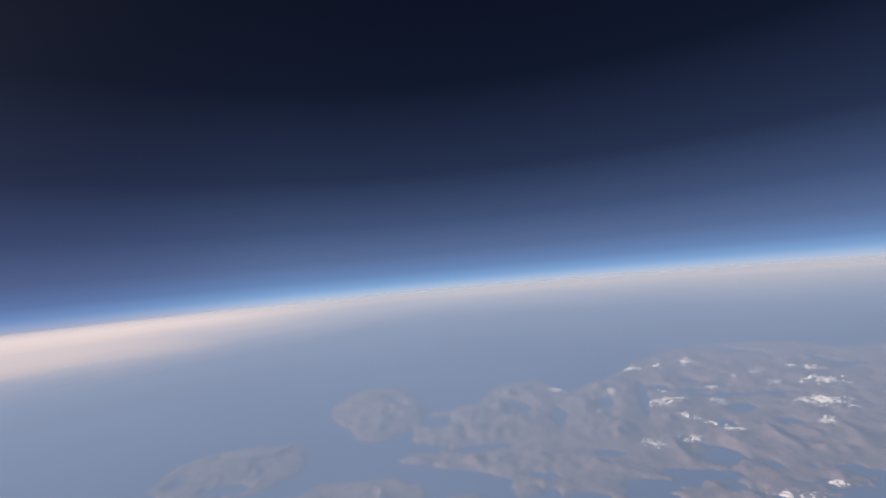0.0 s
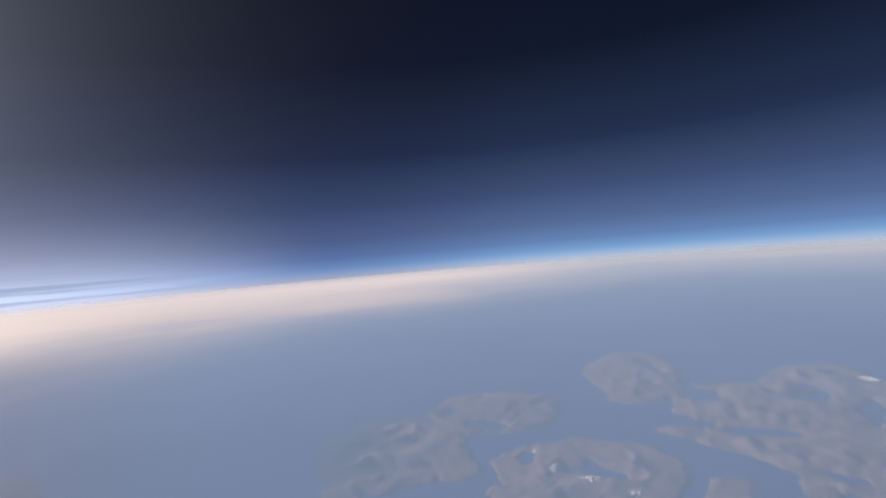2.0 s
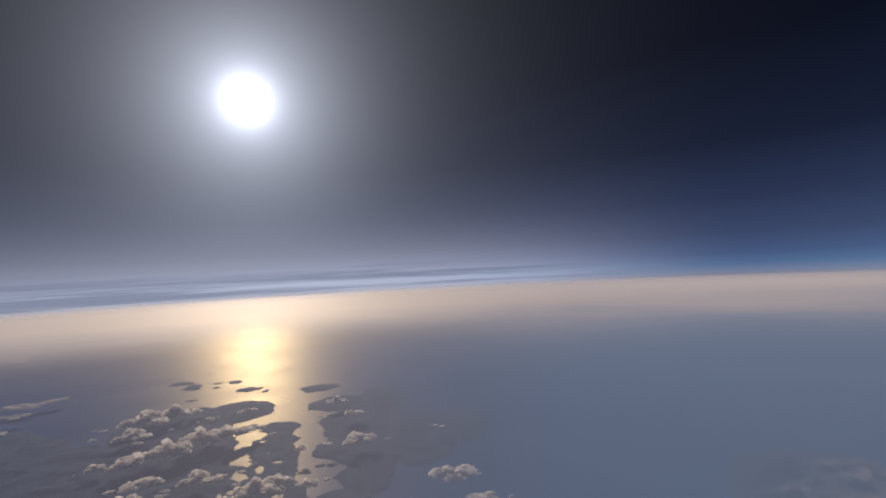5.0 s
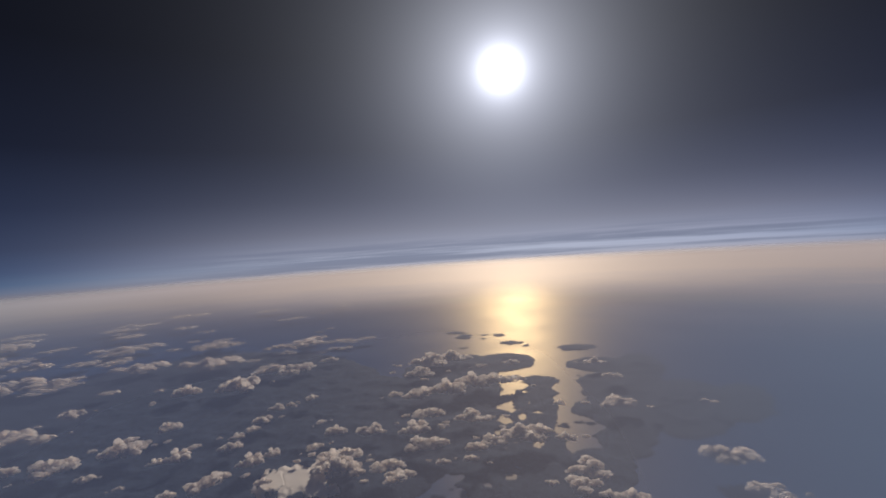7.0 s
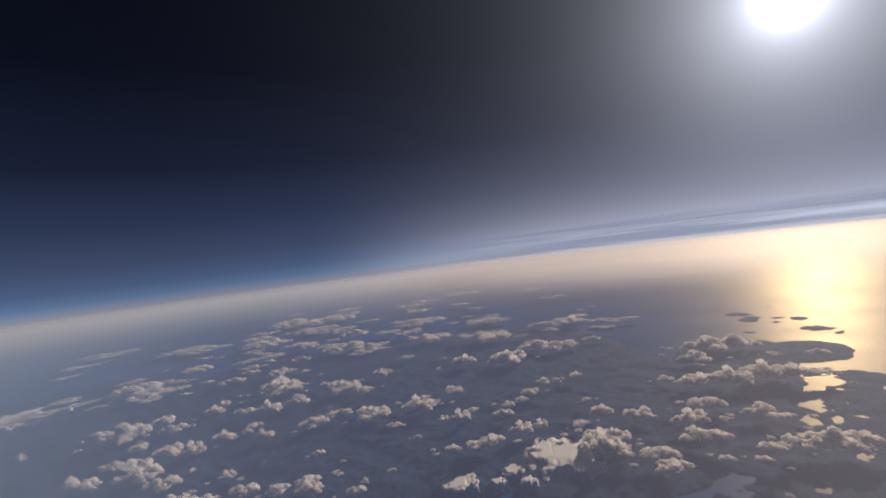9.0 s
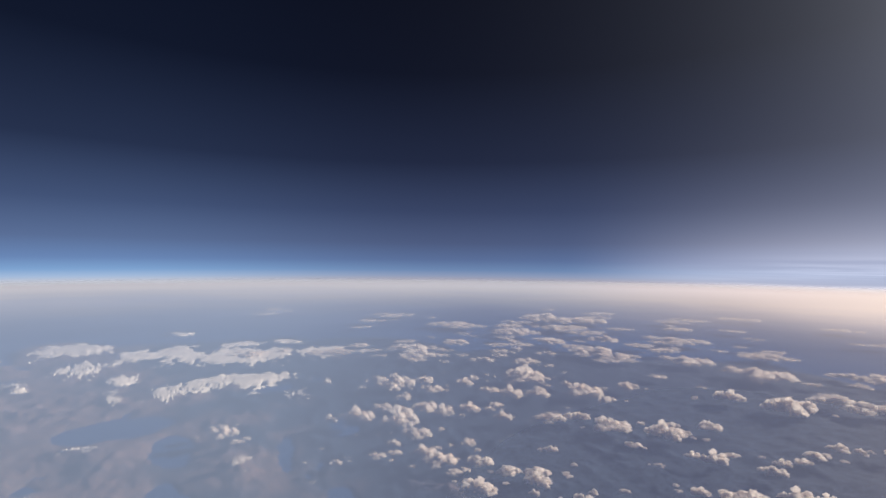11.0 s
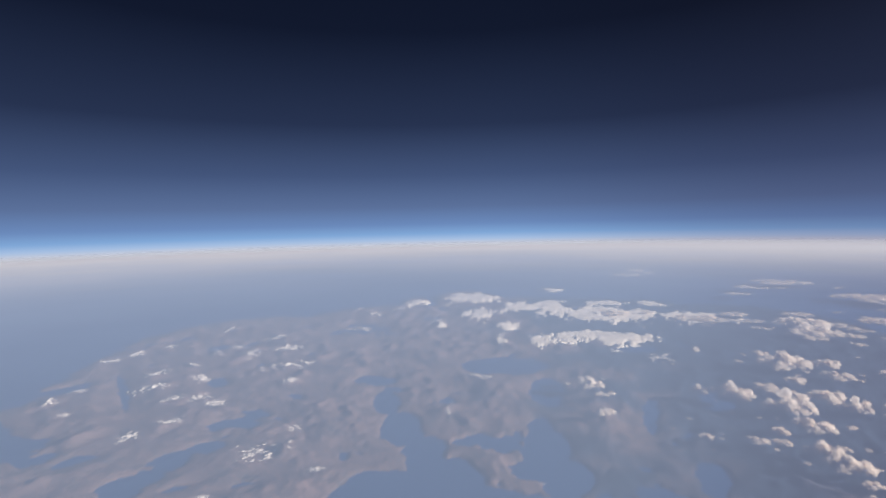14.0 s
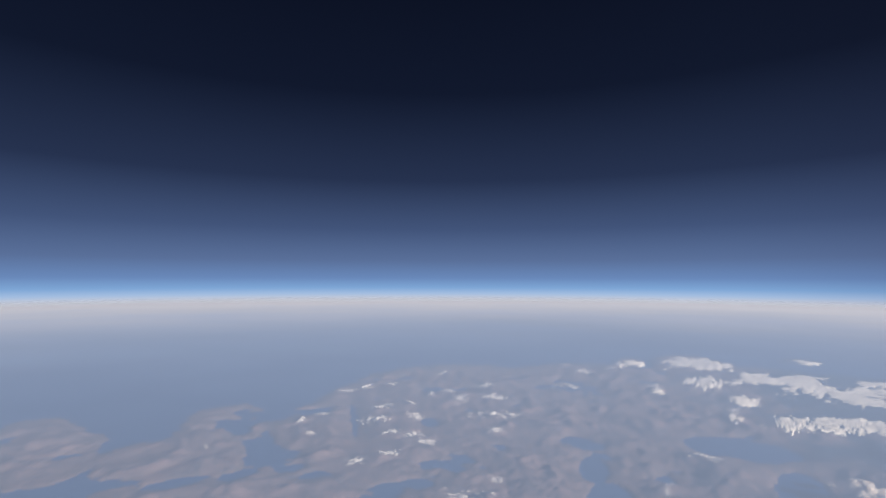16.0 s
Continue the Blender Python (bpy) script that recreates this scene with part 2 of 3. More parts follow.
SOUTH_LAND = [
    (30.9, 308.8, 75.5, 78.3), (282.9, 308.8, 75.5, 78.3), (16, 389.7, 64.2, 150.4), (268, 389.7, 64.2, 150.4),
    (21.6, 229.2, 83, 64.3), (273.6, 229.2, 83, 64.3), (22.6, 204, 74.5, 31.1), (274.6, 204, 74.5, 31.1),
    (36, 238.6, 18.5, 42.9), (7, 329.5, 61.9, 72.9), (259, 329.5, 61.9, 72.9), (359.5, 370, 68.6, 134.5),
    (251.5, 370, 68.6, 134.5), (355.3, 307.1, 50.5, 116.1), (247.3, 307.1, 50.5, 116.1), (10.1, 278, 22.9, 19.3),
    (262.1, 278, 22.9, 19.3), (5.3, 265, 30.7, 25.4), (257.3, 265, 30.7, 25.4), (359.9, 255.5, 37.9, 33.9),
    (251.9, 255.5, 37.9, 33.9), (354.4, 249.1, 36.5, 51), (246.4, 249.1, 36.5, 51), (6.4, 214.8, 13, 22.8),
]
SOUTH_LAND_NEXT = [
    (258.4, 214.8, 13, 22.8), (3, 213.9, 11.5, 11), (255, 213.9, 11.5, 11), (5.5, 334, 57.3, 67),
    (257.5, 334, 57.3, 67), (358.9, 387, 50.7, 108.6), (250.9, 387, 50.7, 108.6), (358.7, 285.2, 90.4, 81.2),
    (250.7, 285.2, 90.4, 81.2), (353.4, 300.4, 92.9, 186.9), (245.4, 300.4, 92.9, 186.9), (355.4, 245.2, 48.4, 35.3),
    (247.4, 245.2, 48.4, 35.3), (345, 315.2, 108.2, 194.4), (237, 315.2, 108.2, 194.4), (338.6, 348.5, 100.1, 191.1),
    (230.6, 348.5, 100.1, 191.1), (339.7, 216.8, 54.5, 42.2), (231.7, 216.8, 54.5, 42.2), (334.9, 236.7, 57.7, 54.4),
    (226.9, 236.7, 57.7, 54.4), (346.5, 201.8, 27.7, 23.2), (238.5, 201.8, 27.7, 23.2), (3, 208.2, 40.5, 26.3),
]
SOUTH_LAND_THIRD = [
    (255, 208.2, 40.5, 26.3), (14.8, 227, 32, 38.3), (266.8, 227, 32, 38.3), (43, 266.8, 78.8, 77.8),
    (43.7, 224.5, 47.8, 27.3),
]
SOUTH_LAND += SOUTH_LAND_NEXT + SOUTH_LAND_THIRD
WEST_LAND = [
    (337.9, 348, 218.5, 337.4), (229.9, 348, 218.5, 337.4), (319.3, 338, 179.5, 276), (211.3, 338, 179.5, 276),
    (193.1, 342, 192.2, 323.1), (179.1, 345, 131.4, 302.1), (163, 379, 262.5, 372.5), (149.1, 351, 127.5, 302.3),
    (186.9, 308, 224.7, 208.8), (192.5, 510, 383.7, 358.7), (319.4, 486, 232.8, 311.4), (211.4, 486, 232.8, 311.4),
    (335.5, 450, 216.1, 312.1), (227.5, 450, 216.1, 312.1), (175, 510, 232, 334.8),
]
LAKES = [
    (340, 251.1, 17.8, 13.3), (232, 251.1, 17.8, 13.3), (342.9, 242.4, 14.2, 14.3), (234.9, 242.4, 14.2, 14.3),
    (345.7, 235.1, 16.3, 15), (237.7, 235.1, 16.3, 15), (347.8, 226.9, 15.6, 13.7), (239.8, 226.9, 15.6, 13.7),
    (335.3, 270.2, 9.8, 8.4), (227.3, 270.2, 9.8, 8.4), (326, 220.2, 4.9, 9.9), (218, 220.2, 4.9, 9.9),
    (336.3, 208.9, 14.4, 4), (228.3, 208.9, 14.4, 4), (332.2, 273.5, 5, 5.9), (224.2, 273.5, 5, 5.9),
    (320.5, 282.9, 16.3, 38.5), (212.5, 282.9, 16.3, 38.5), (319.2, 243.8, 20.8, 45.5), (211.2, 243.8, 20.8, 45.5),
    (208.3, 213.4, 20.2, 41.6), (338.1, 357.6, 12.4, 23.8), (230.1, 357.6, 12.4, 23.8), (346.9, 374.4, 6.1, 97.8),
]
LAKES_NEXT = [
    (238.9, 374.4, 6.1, 97.8), (343, 218.7, 11.7, 4.7), (235, 218.7, 11.7, 4.7), (204.6, 192.4, 22.7, 34.3),
    (194.2, 221.4, 21.9, 44.1), (191.7, 196.1, 22.4, 34.6), (194.7, 243.2, 14.2, 28.4), (177, 212.8, 14.2, 28.2),
    (198.6, 352.1, 62, 42.2), (193.9, 298.1, 22.5, 54.4), (184.7, 419, 39.3, 33.6), (176.8, 309.1, 21.2, 34.8),
    (182.7, 275, 9.9, 58.5), (4.5, 281.3, 31.3, 10), (256.5, 281.3, 31.3, 10), (358, 243.2, 15.7, 8),
    (250, 243.2, 15.7, 8), (351, 270.7, 17.9, 9.4), (243, 270.7, 17.9, 9.4), (356, 333.2, 7.7, 48.1),
    (248, 333.2, 7.7, 48.1), (6.4, 237.4, 45.3, 18.9), (258.4, 237.4, 45.3, 18.9), (360, 215.1, 41.3, 17.4),
]
LAKES_THIRD = [
    (252, 215.1, 41.3, 17.4), (353.7, 215.1, 21.7, 21.2), (245.7, 215.1, 21.7, 21.2), (352.7, 200.8, 16.6, 15.7),
    (244.7, 200.8, 16.6, 15.7), (347.4, 234.5, 19.8, 12.3), (239.4, 234.5, 19.8, 12.3), (343, 249.2, 23.4, 11.3),
    (235, 249.2, 23.4, 11.3), (4.1, 283.6, 30.8, 10.5), (256.1, 283.6, 30.8, 10.5), (28.2, 237.4, 7.7, 15.3),
    (21.2, 231, 5.3, 12.7), (273.2, 231, 5.3, 12.7), (23.4, 224, 5.8, 8.8), (275.4, 224, 5.8, 8.8),
]
LAKES += LAKES_NEXT + LAKES_THIRD
PONDS = [
    (95.3, 341.1, 18.5, 32.3), (96.4, 310.3, 3.9, 32.2), (94.4, 269.5, 24.1, 28.5), (95, 248.9, 4.8, 24.4),
    (102.2, 327.8, 8.4, 17.7), (100.8, 345.3, 10.6, 17), (102.6, 281.5, 7.3, 15.7), (100.5, 284.2, 5.3, 11.6),
    (98.7, 291.9, 7, 5.7), (101.1, 301.5, 3.1, 4), (99.9, 333.2, 3.8, 5.5), (98.7, 246.4, 5.5, 13.6),
    (102.4, 240.6, 1.6, 3.2), (102.3, 212.2, 6.9, 9.1), (101.7, 220.9, 1.5, 2.7), (101.1, 218.8, 1.4, 4.8),
    (104.8, 206.3, 3.8, 4.7), (101.6, 247.2, 2.9, 2.7), (103.3, 262, 6.8, 7.5), (99.5, 308.9, 1.6, 4.8),
    (100.6, 295, 1.8, 4.3), (101.1, 212.7, 1.6, 3.6), (97.7, 384.6, 9.8, 13),
]
ICE_CAPS = [
    (195.6, 612, 93.3, 121), (189.8, 573, 100.5, 138.5), (185, 577, 53.7, 85.1), (179.1, 573, 70.6, 83.5),
    (203.1, 696, 75.3, 109.3), (202.1, 565, 33.6, 92.7), (188.1, 458, 76.2, 62.8), (192.3, 443, 41.2, 44.7),
    (195, 433, 26.7, 64.1), (198.7, 499, 25.2, 39), (206.1, 501, 10.7, 35.1), (208.7, 665, 29.2, 47.7),
    (193.5, 779, 39.8, 42.8), (199.2, 427, 10.4, 28.5), (183.2, 663, 41, 40.9), (187.9, 651, 47, 59.3),
]
GLACIER = [
    (126.2, 226.1, 23.1, 32.1), (128.8, 228, 11, 17.7), (122.9, 236.3, 11.3, 15.8), (124.2, 211.4, 10.4, 12.8),
]
STREAKED_ICE = [
    (138.5, 204.5, 16.5, 11.7), (132.4, 211.7, 10.4, 10.3), (130.6, 201.7, 6.7, 9.2), (122.4, 210.7, 4.6, 10.2),
    (134.1, 203.4, 6.7, 7), (137.2, 210.3, 4.5, 6),
]
RIDGE_SNOW = [
    (347.6, 465, 14.9, 14.8), (239.6, 465, 14.9, 14.8), (345.4, 472, 10.2, 15.6), (237.4, 472, 10.2, 15.6),
    (342.5, 485, 10.7, 16.9), (234.5, 485, 10.7, 16.9), (336.3, 455, 10.4, 10.4), (228.3, 455, 10.4, 10.4),
    (332.4, 472, 19.4, 11.5), (224.4, 472, 19.4, 11.5), (331, 429, 22.9, 16.9), (223, 429, 22.9, 16.9),
    (334.9, 418, 9.7, 22.4), (226.9, 418, 9.7, 22.4), (331.3, 372.1, 31.1, 19.9), (223.3, 372.1, 31.1, 19.9),
    (355.6, 397.9, 12.5, 16.6), (247.6, 397.9, 12.5, 16.6), (350.3, 386.5, 8.2, 16.6), (242.3, 386.5, 8.2, 16.6),
    (344.7, 360.5, 19.9, 18.4), (236.7, 360.5, 19.9, 18.4), (344, 391.6, 15.1, 14.6), (236, 391.6, 15.1, 14.6),
]
RIDGE_SNOW_NEXT = [
    (339.9, 366.7, 10.4, 14.9), (231.9, 366.7, 10.4, 14.9), (342.6, 327.9, 10, 7.8), (234.6, 327.9, 10, 7.8),
    (340.1, 322.1, 11.1, 10.3), (232.1, 322.1, 11.1, 10.3), (338.8, 310.4, 10.8, 8.5), (230.8, 310.4, 10.8, 8.5),
    (346.5, 282.7, 10.4, 14), (238.5, 282.7, 10.4, 14), (342.8, 292.7, 10, 11.4), (234.8, 292.7, 10, 11.4),
    (334.2, 232.8, 21.6, 17.8), (226.2, 232.8, 21.6, 17.8), (323.9, 487, 26.7, 25.5), (215.9, 487, 26.7, 25.5),
]
RIDGE_SNOW += RIDGE_SNOW_NEXT
PEAK_SNOW = [
    (350.5, 483, 3.6, 15.5), (242.5, 483, 3.6, 15.5), (337.1, 533, 15.1, 10.8), (229.1, 533, 15.1, 10.8),
    (338.3, 433, 4.9, 14), (230.3, 433, 4.9, 14), (352.4, 366.9, 5.8, 7.3), (244.4, 366.9, 5.8, 7.3),
    (351.5, 338.3, 4.7, 5), (243.5, 338.3, 4.7, 5), (340.3, 404, 6.8, 8), (232.3, 404, 6.8, 8),
    (330.9, 254.4, 6.3, 6), (222.9, 254.4, 6.3, 6), (328.7, 206.7, 6.8, 5.8), (220.7, 206.7, 6.8, 5.8),
    (340.5, 202.8, 5, 3.6), (232.5, 202.8, 5, 3.6), (321.4, 568, 13.9, 22), (213.4, 568, 13.9, 22),
    (210.7, 597, 11, 14.7), (323.6, 606, 7.4, 15.1), (215.6, 606, 7.4, 15.1), (206.3, 512, 12.7, 43.4),
]
PEAK_SNOW_NEXT = [
    (331, 332.6, 8, 10.2), (223, 332.6, 8, 10.2), (201, 314.1, 6, 10.9), (202.4, 314.1, 8, 5.5),
    (205.3, 255.9, 2.3, 22.9), (204.9, 272.8, 1.4, 4.2), (194.2, 191.4, 2.6, 5.1), (182, 385.5, 13.4, 28.2),
    (186.3, 403, 8.6, 12.7), (199.3, 437, 8.1, 26.2), (178.8, 426, 4.8, 8.9), (27.2, 243.4, 3.1, 4.1),
    (24.9, 223.5, 4.3, 10.2), (276.9, 223.5, 4.3, 10.2), (21.2, 212.3, 6.9, 8), (273.2, 212.3, 6.9, 8),
    (16.5, 233.2, 2, 7.1), (268.5, 233.2, 2, 7.1), (16.3, 202, 6, 7.5), (268.3, 202, 6, 7.5),
    (356, 395.6, 7.6, 15.4), (248, 395.6, 7.6, 15.4), (1.8, 329.7, 1.8, 5.1), (253.8, 329.7, 1.8, 5.1),
]
PEAK_SNOW += PEAK_SNOW_NEXT
NEAR_SUN_CLOUDS = [
    (125, 549, 42.9, 21.4), (122.8, 578, 27.4, 13.7), (126.8, 548, 25.4, 12.7), (127.6, 433, 44.8, 22.4),
    (131.2, 394.8, 24.1, 19.3), (121.6, 454, 14.5, 7.2), (129.2, 307.2, 9, 7.2), (130.3, 293.7, 6.7, 5.4),
    (131.9, 288.2, 6.8, 5.4), (127.5, 329, 8.6, 6.9), (126.2, 329.9, 5.2, 4.2), (124, 337.8, 7.2, 5.8),
    (123.2, 287.2, 4.7, 3.8), (121.5, 266.4, 11.7, 9.4), (118.6, 262.3, 10.3, 8.2), (117.2, 264.5, 9, 7.2),
    (130.8, 249.6, 10.5, 8.4), (128.6, 254, 6.7, 5.4), (122.2, 233.1, 13, 10.4), (120.5, 235.9, 9.3, 7.4),
    (121.9, 220, 13.6, 10.9), (119.6, 214.8, 7.4, 5.9), (124.4, 242.9, 3.2, 2.6),
]
GLINT_CLOUDS = [
    (105, 382, 7.6, 6.1), (101.4, 387.9, 9.8, 7.8), (110.2, 409, 25.7, 20.6), (108.2, 415, 24.3, 19.4),
    (111.5, 374.1, 18.1, 14.5), (109.2, 323.7, 23.9, 19.1), (111.5, 318.8, 17.1, 13.7), (106.2, 337.5, 25.2, 20.2),
    (103.3, 336.3, 23.7, 19), (101.3, 338, 13.7, 11), (114.9, 324.1, 7.7, 6.2), (113.1, 315.1, 13.7, 11),
    (110.6, 278.5, 15.2, 12.2), (106.1, 271.5, 13.8, 11), (104.4, 266, 6.8, 5.4), (113, 259.7, 14, 11.2),
    (112.4, 238.4, 13.1, 10.5), (110.4, 236, 14.3, 11.4), (109.8, 258.3, 5.2, 4.2), (109.7, 214.9, 6.6, 5.3),
    (101, 244.8, 14, 11.2), (98.5, 245.4, 14.2, 11.4), (99.8, 238, 12.5, 10), (104.1, 236.9, 11.1, 8.9),
]
GLINT_CLOUDS_NEXT = [
    (105.7, 227.9, 10.6, 8.5), (106.5, 217, 6.8, 5.4), (96, 239.1, 10.1, 8.1), (92.3, 385.2, 11.8, 9.4),
    (90.8, 346.5, 10.6, 8.5), (90.2, 292.1, 15.1, 12.1), (93.1, 208.1, 14.6, 10.6), (94.7, 191.7, 11.6, 9.3),
    (89.3, 186.4, 12.3, 9.8), (91.6, 187, 8.3, 6.6), (115.6, 215.8, 12.8, 10.2), (115, 204.2, 11.3, 9),
    (96.1, 290, 6, 4.8), (80.5, 232.1, 18.6, 13.7), (76.5, 204.9, 10.1, 8.1), (74.7, 200.6, 8.7, 7),
    (81.4, 304, 4.7, 3.8), (80.7, 302.7, 3.6, 2.9),
]
GLINT_CLOUDS += GLINT_CLOUDS_NEXT
DRIFTING_CLOUDS = [
    (154.1, 880, 85.3, 42.6), (148.4, 549, 61.5, 30.8), (145.2, 541, 24.7, 12.3), (140.3, 533, 49.7, 24.9),
    (141.7, 594, 34.3, 17.1), (147.9, 656, 36.7, 18.4), (154, 607, 32.8, 16.4), (154, 535, 20.3, 10.2),
    (134.1, 497, 56, 28), (143.1, 454, 18.4, 9.2), (136, 405, 21.7, 17.4), (156.7, 410, 30.8, 24.6),
    (145.9, 405, 13.9, 11.1), (154.9, 369.1, 16.1, 12.9), (150.4, 380.2, 23.4, 18.7), (147.8, 361.2, 12.3, 9.8),
    (152.2, 402, 8.9, 7.1), (138.1, 329.4, 11.8, 9.4), (142.5, 303.2, 21.5, 17.2), (140.7, 308, 9.2, 7.4),
    (147.6, 306.5, 19.4, 15.5), (150.5, 316, 14.3, 11.4), (153.8, 307.2, 15.3, 12.2), (153.7, 258.1, 5.8, 4.6),
]
DRIFTING_CLOUDS_NEXT = [
    (151.1, 242, 3.6, 2.9), (158.5, 228.1, 7.6, 6.1), (155.1, 225.9, 11.5, 9.2), (150.5, 208.6, 7.4, 5.9),
    (149, 216.1, 3.8, 3), (145.8, 220.7, 4, 3.2), (134.2, 235.3, 11.7, 9.4), (136.4, 232.4, 10.1, 8.1),
    (138.6, 231.8, 8.6, 6.9), (137.6, 276.1, 11.7, 9.4), (139.5, 276.5, 6.7, 5.4), (135.9, 285.1, 6.2, 5),
    (132, 290, 3.5, 2.8), (131.9, 393.9, 11.8, 9.4), (152.5, 846, 55.2, 27.6), (150.6, 856, 75.3, 37.6),
]
DRIFTING_CLOUDS += DRIFTING_CLOUDS_NEXT
FAR_CLOUDS = [
    (153.4, 741, 47.1, 23.6), (149.1, 712, 60, 28.5), (141.3, 678, 79.4, 37.5), (132.8, 616, 55.8, 26.3),
    (150.8, 591, 32.8, 15.5),
]
HILL_CLOUDS = [
    (163.9, 588, 36.7, 18.4), (162.2, 646, 10.9, 5.5), (157.8, 686, 56.2, 28.1), (158.1, 604, 19.9, 9.9),
    (157.3, 556, 15.2, 7.6), (169.5, 503, 47.1, 23.6), (170.5, 542, 70.1, 20.8), (163.9, 507, 14.4, 7.2),
    (161, 487, 24.6, 12.3), (157, 482, 29.1, 14.6), (166.3, 504, 17.4, 8.7), (165.8, 474, 10.9, 5.5),
    (154.2, 616, 36.4, 18.2), (165.7, 430, 3.5, 1.8), (171.2, 379, 24.9, 19.9), (167.5, 369.4, 15.2, 12.2),
    (167.8, 394.6, 13.9, 11.1), (165.5, 367.3, 3.4, 2.7), (163.2, 385.8, 14.6, 11.7), (162.5, 407, 9.3, 7.4),
    (160.9, 370.3, 12.6, 10.1), (158.4, 360.3, 18.2, 14.6), (157.2, 414, 22.9, 18.3), (155.3, 408, 11.2, 9),
]
HILL_CLOUDS_NEXT = [
    (175.8, 305.5, 22.6, 18.1), (172.1, 322.8, 11.7, 9.4), (170.2, 346.6, 10.4, 8.3), (170.9, 299, 21.7, 17.4),
    (167.8, 320.1, 15.2, 12.2), (165.8, 314.1, 12.9, 10.3), (162.6, 317.6, 14.7, 11.8), (159.2, 306.5, 12.2, 9.8),
    (169.3, 273.4, 14.9, 11.9), (171.2, 258.8, 8, 6.4), (168.3, 245.4, 15, 11.1), (166.2, 234.5, 12.9, 10.3),
    (162, 237.5, 11.3, 9), (161.3, 206.1, 16.3, 13), (158.1, 226.6, 9.3, 7.4), (155.4, 219.6, 12.8, 10.2),
]
HILL_CLOUDS += HILL_CLOUDS_NEXT
BROKEN_CLOUDS = [
    (178.6, 303.1, 11.3, 9), (173.3, 328.9, 6, 4.8), (159.8, 330.7, 9.4, 7.2), (160.4, 321.6, 7.4, 5.9),
    (166, 281.5, 4, 3.2), (171.7, 248.5, 3.7, 3), (166.4, 253, 5.5, 4.4), (163, 261.4, 7.7, 5.6),
    (161.9, 252.8, 3, 2.4), (171.7, 239.2, 2.1, 1.7), (162.5, 214.3, 7.8, 6.2), (155.6, 208.8, 4.9, 3.9),
    (173.3, 405, 9.7, 7.8), (175, 375.3, 6.8, 5.4), (178.8, 400, 5.9, 4.7), (189.3, 293.3, 12.6, 10.1),
    (188.2, 281.7, 5.2, 4.2), (187.6, 252.7, 8.7, 7), (187.1, 284.2, 4.1, 3.3), (189.5, 306, 9.4, 6.7),
    (187.3, 241.2, 2.1, 1.7), (187.6, 280.7, 2.7, 2.2), (6.2, 593, 4.4, 2.2), (258.2, 593, 4.4, 2.2),
]
HORIZON_CLOUDS = [
    (172.3, 918, 79.9, 37.8), (164.2, 751, 69.7, 33), (159, 581, 36.6, 17.2), (177.5, 545, 32.5, 15.3),
    (183, 562, 17, 8.5), (169.7, 603, 34.7, 16.3), (186.8, 548, 33.4, 15.7), (153.9, 756, 58.6, 29.3),
    (156.9, 681, 36, 17.1), (164.3, 780, 82.8, 39.1), (171.4, 900, 50.1, 24.5), (153.4, 756, 83.3, 39.4),
    (158.1, 820, 48.7, 24.4), (147.8, 520, 47.6, 22.4), (176.7, 533, 28.6, 13.4),
]


rng = np.random.RandomState(7)
LATTICE = rng.rand(256, 256)


def value_noise(x, y):
    xi, yi = np.floor(x).astype(int), np.floor(y).astype(int)
    u, v = x - xi, y - yi
    u, v = u * u * (3 - 2 * u), v * v * (3 - 2 * v)
    a, b = LATTICE[xi % 256, yi % 256], LATTICE[(xi + 1) % 256, yi % 256]
    c, d = LATTICE[xi % 256, (yi + 1) % 256], LATTICE[(xi + 1) % 256, (yi + 1) % 256]
    return (a * (1 - u) + b * u) * (1 - v) + (c * (1 - u) + d * u) * v


def fbm(x, y, octaves=5, ridged=False):
    total, amp, norm = 0.0, 1.0, 0.0
    for k in range(octaves):
        n = value_noise(x * 2 ** k + 17.3 * k, y * 2 ** k + 5.1 * k)
        total = total + amp * (1 - np.abs(2 * n - 1) if ridged else n)
        norm += amp
        amp *= 0.52
    return total / norm


def bearing(az, d):
    return -math.sin(radians(az)) * d, math.cos(radians(az)) * d


def ellipse(x, y, az, d, w, depth):
    """Metres inside the edge of an ellipse that lies across the bearing."""
    cx, cy = bearing(az, d)
    ox, oy = -math.sin(radians(az)), math.cos(radians(az))
    out = (x - cx) * ox + (y - cy) * oy
    across = (x - cx) * oy - (y - cy) * ox
    return (1 - np.sqrt((across / (w / 2)) ** 2 + (out / (depth / 2)) ** 2)) * min(w, depth) / 2


def close(rows, x, y):
    """Those of the ellipses that reach the points, with some room for the ragged coast."""
    mx, my = float(x.mean()), float(y.mean())
    reach = float(np.hypot(x - mx, y - my).max()) + 40
    return [r for r in rows if math.dist((mx, my), bearing(r[0], r[1])) < reach + max(r[2], r[3]) / 2]


def moorland(x, y):
    """1 on the low shore before the sun, 0 on the bare hills."""
    return np.clip((-x * math.sin(radians(117.6)) + y * math.cos(radians(117.6))) / (np.hypot(x, y) + 1) * 3 - 1.4, 0, 1)


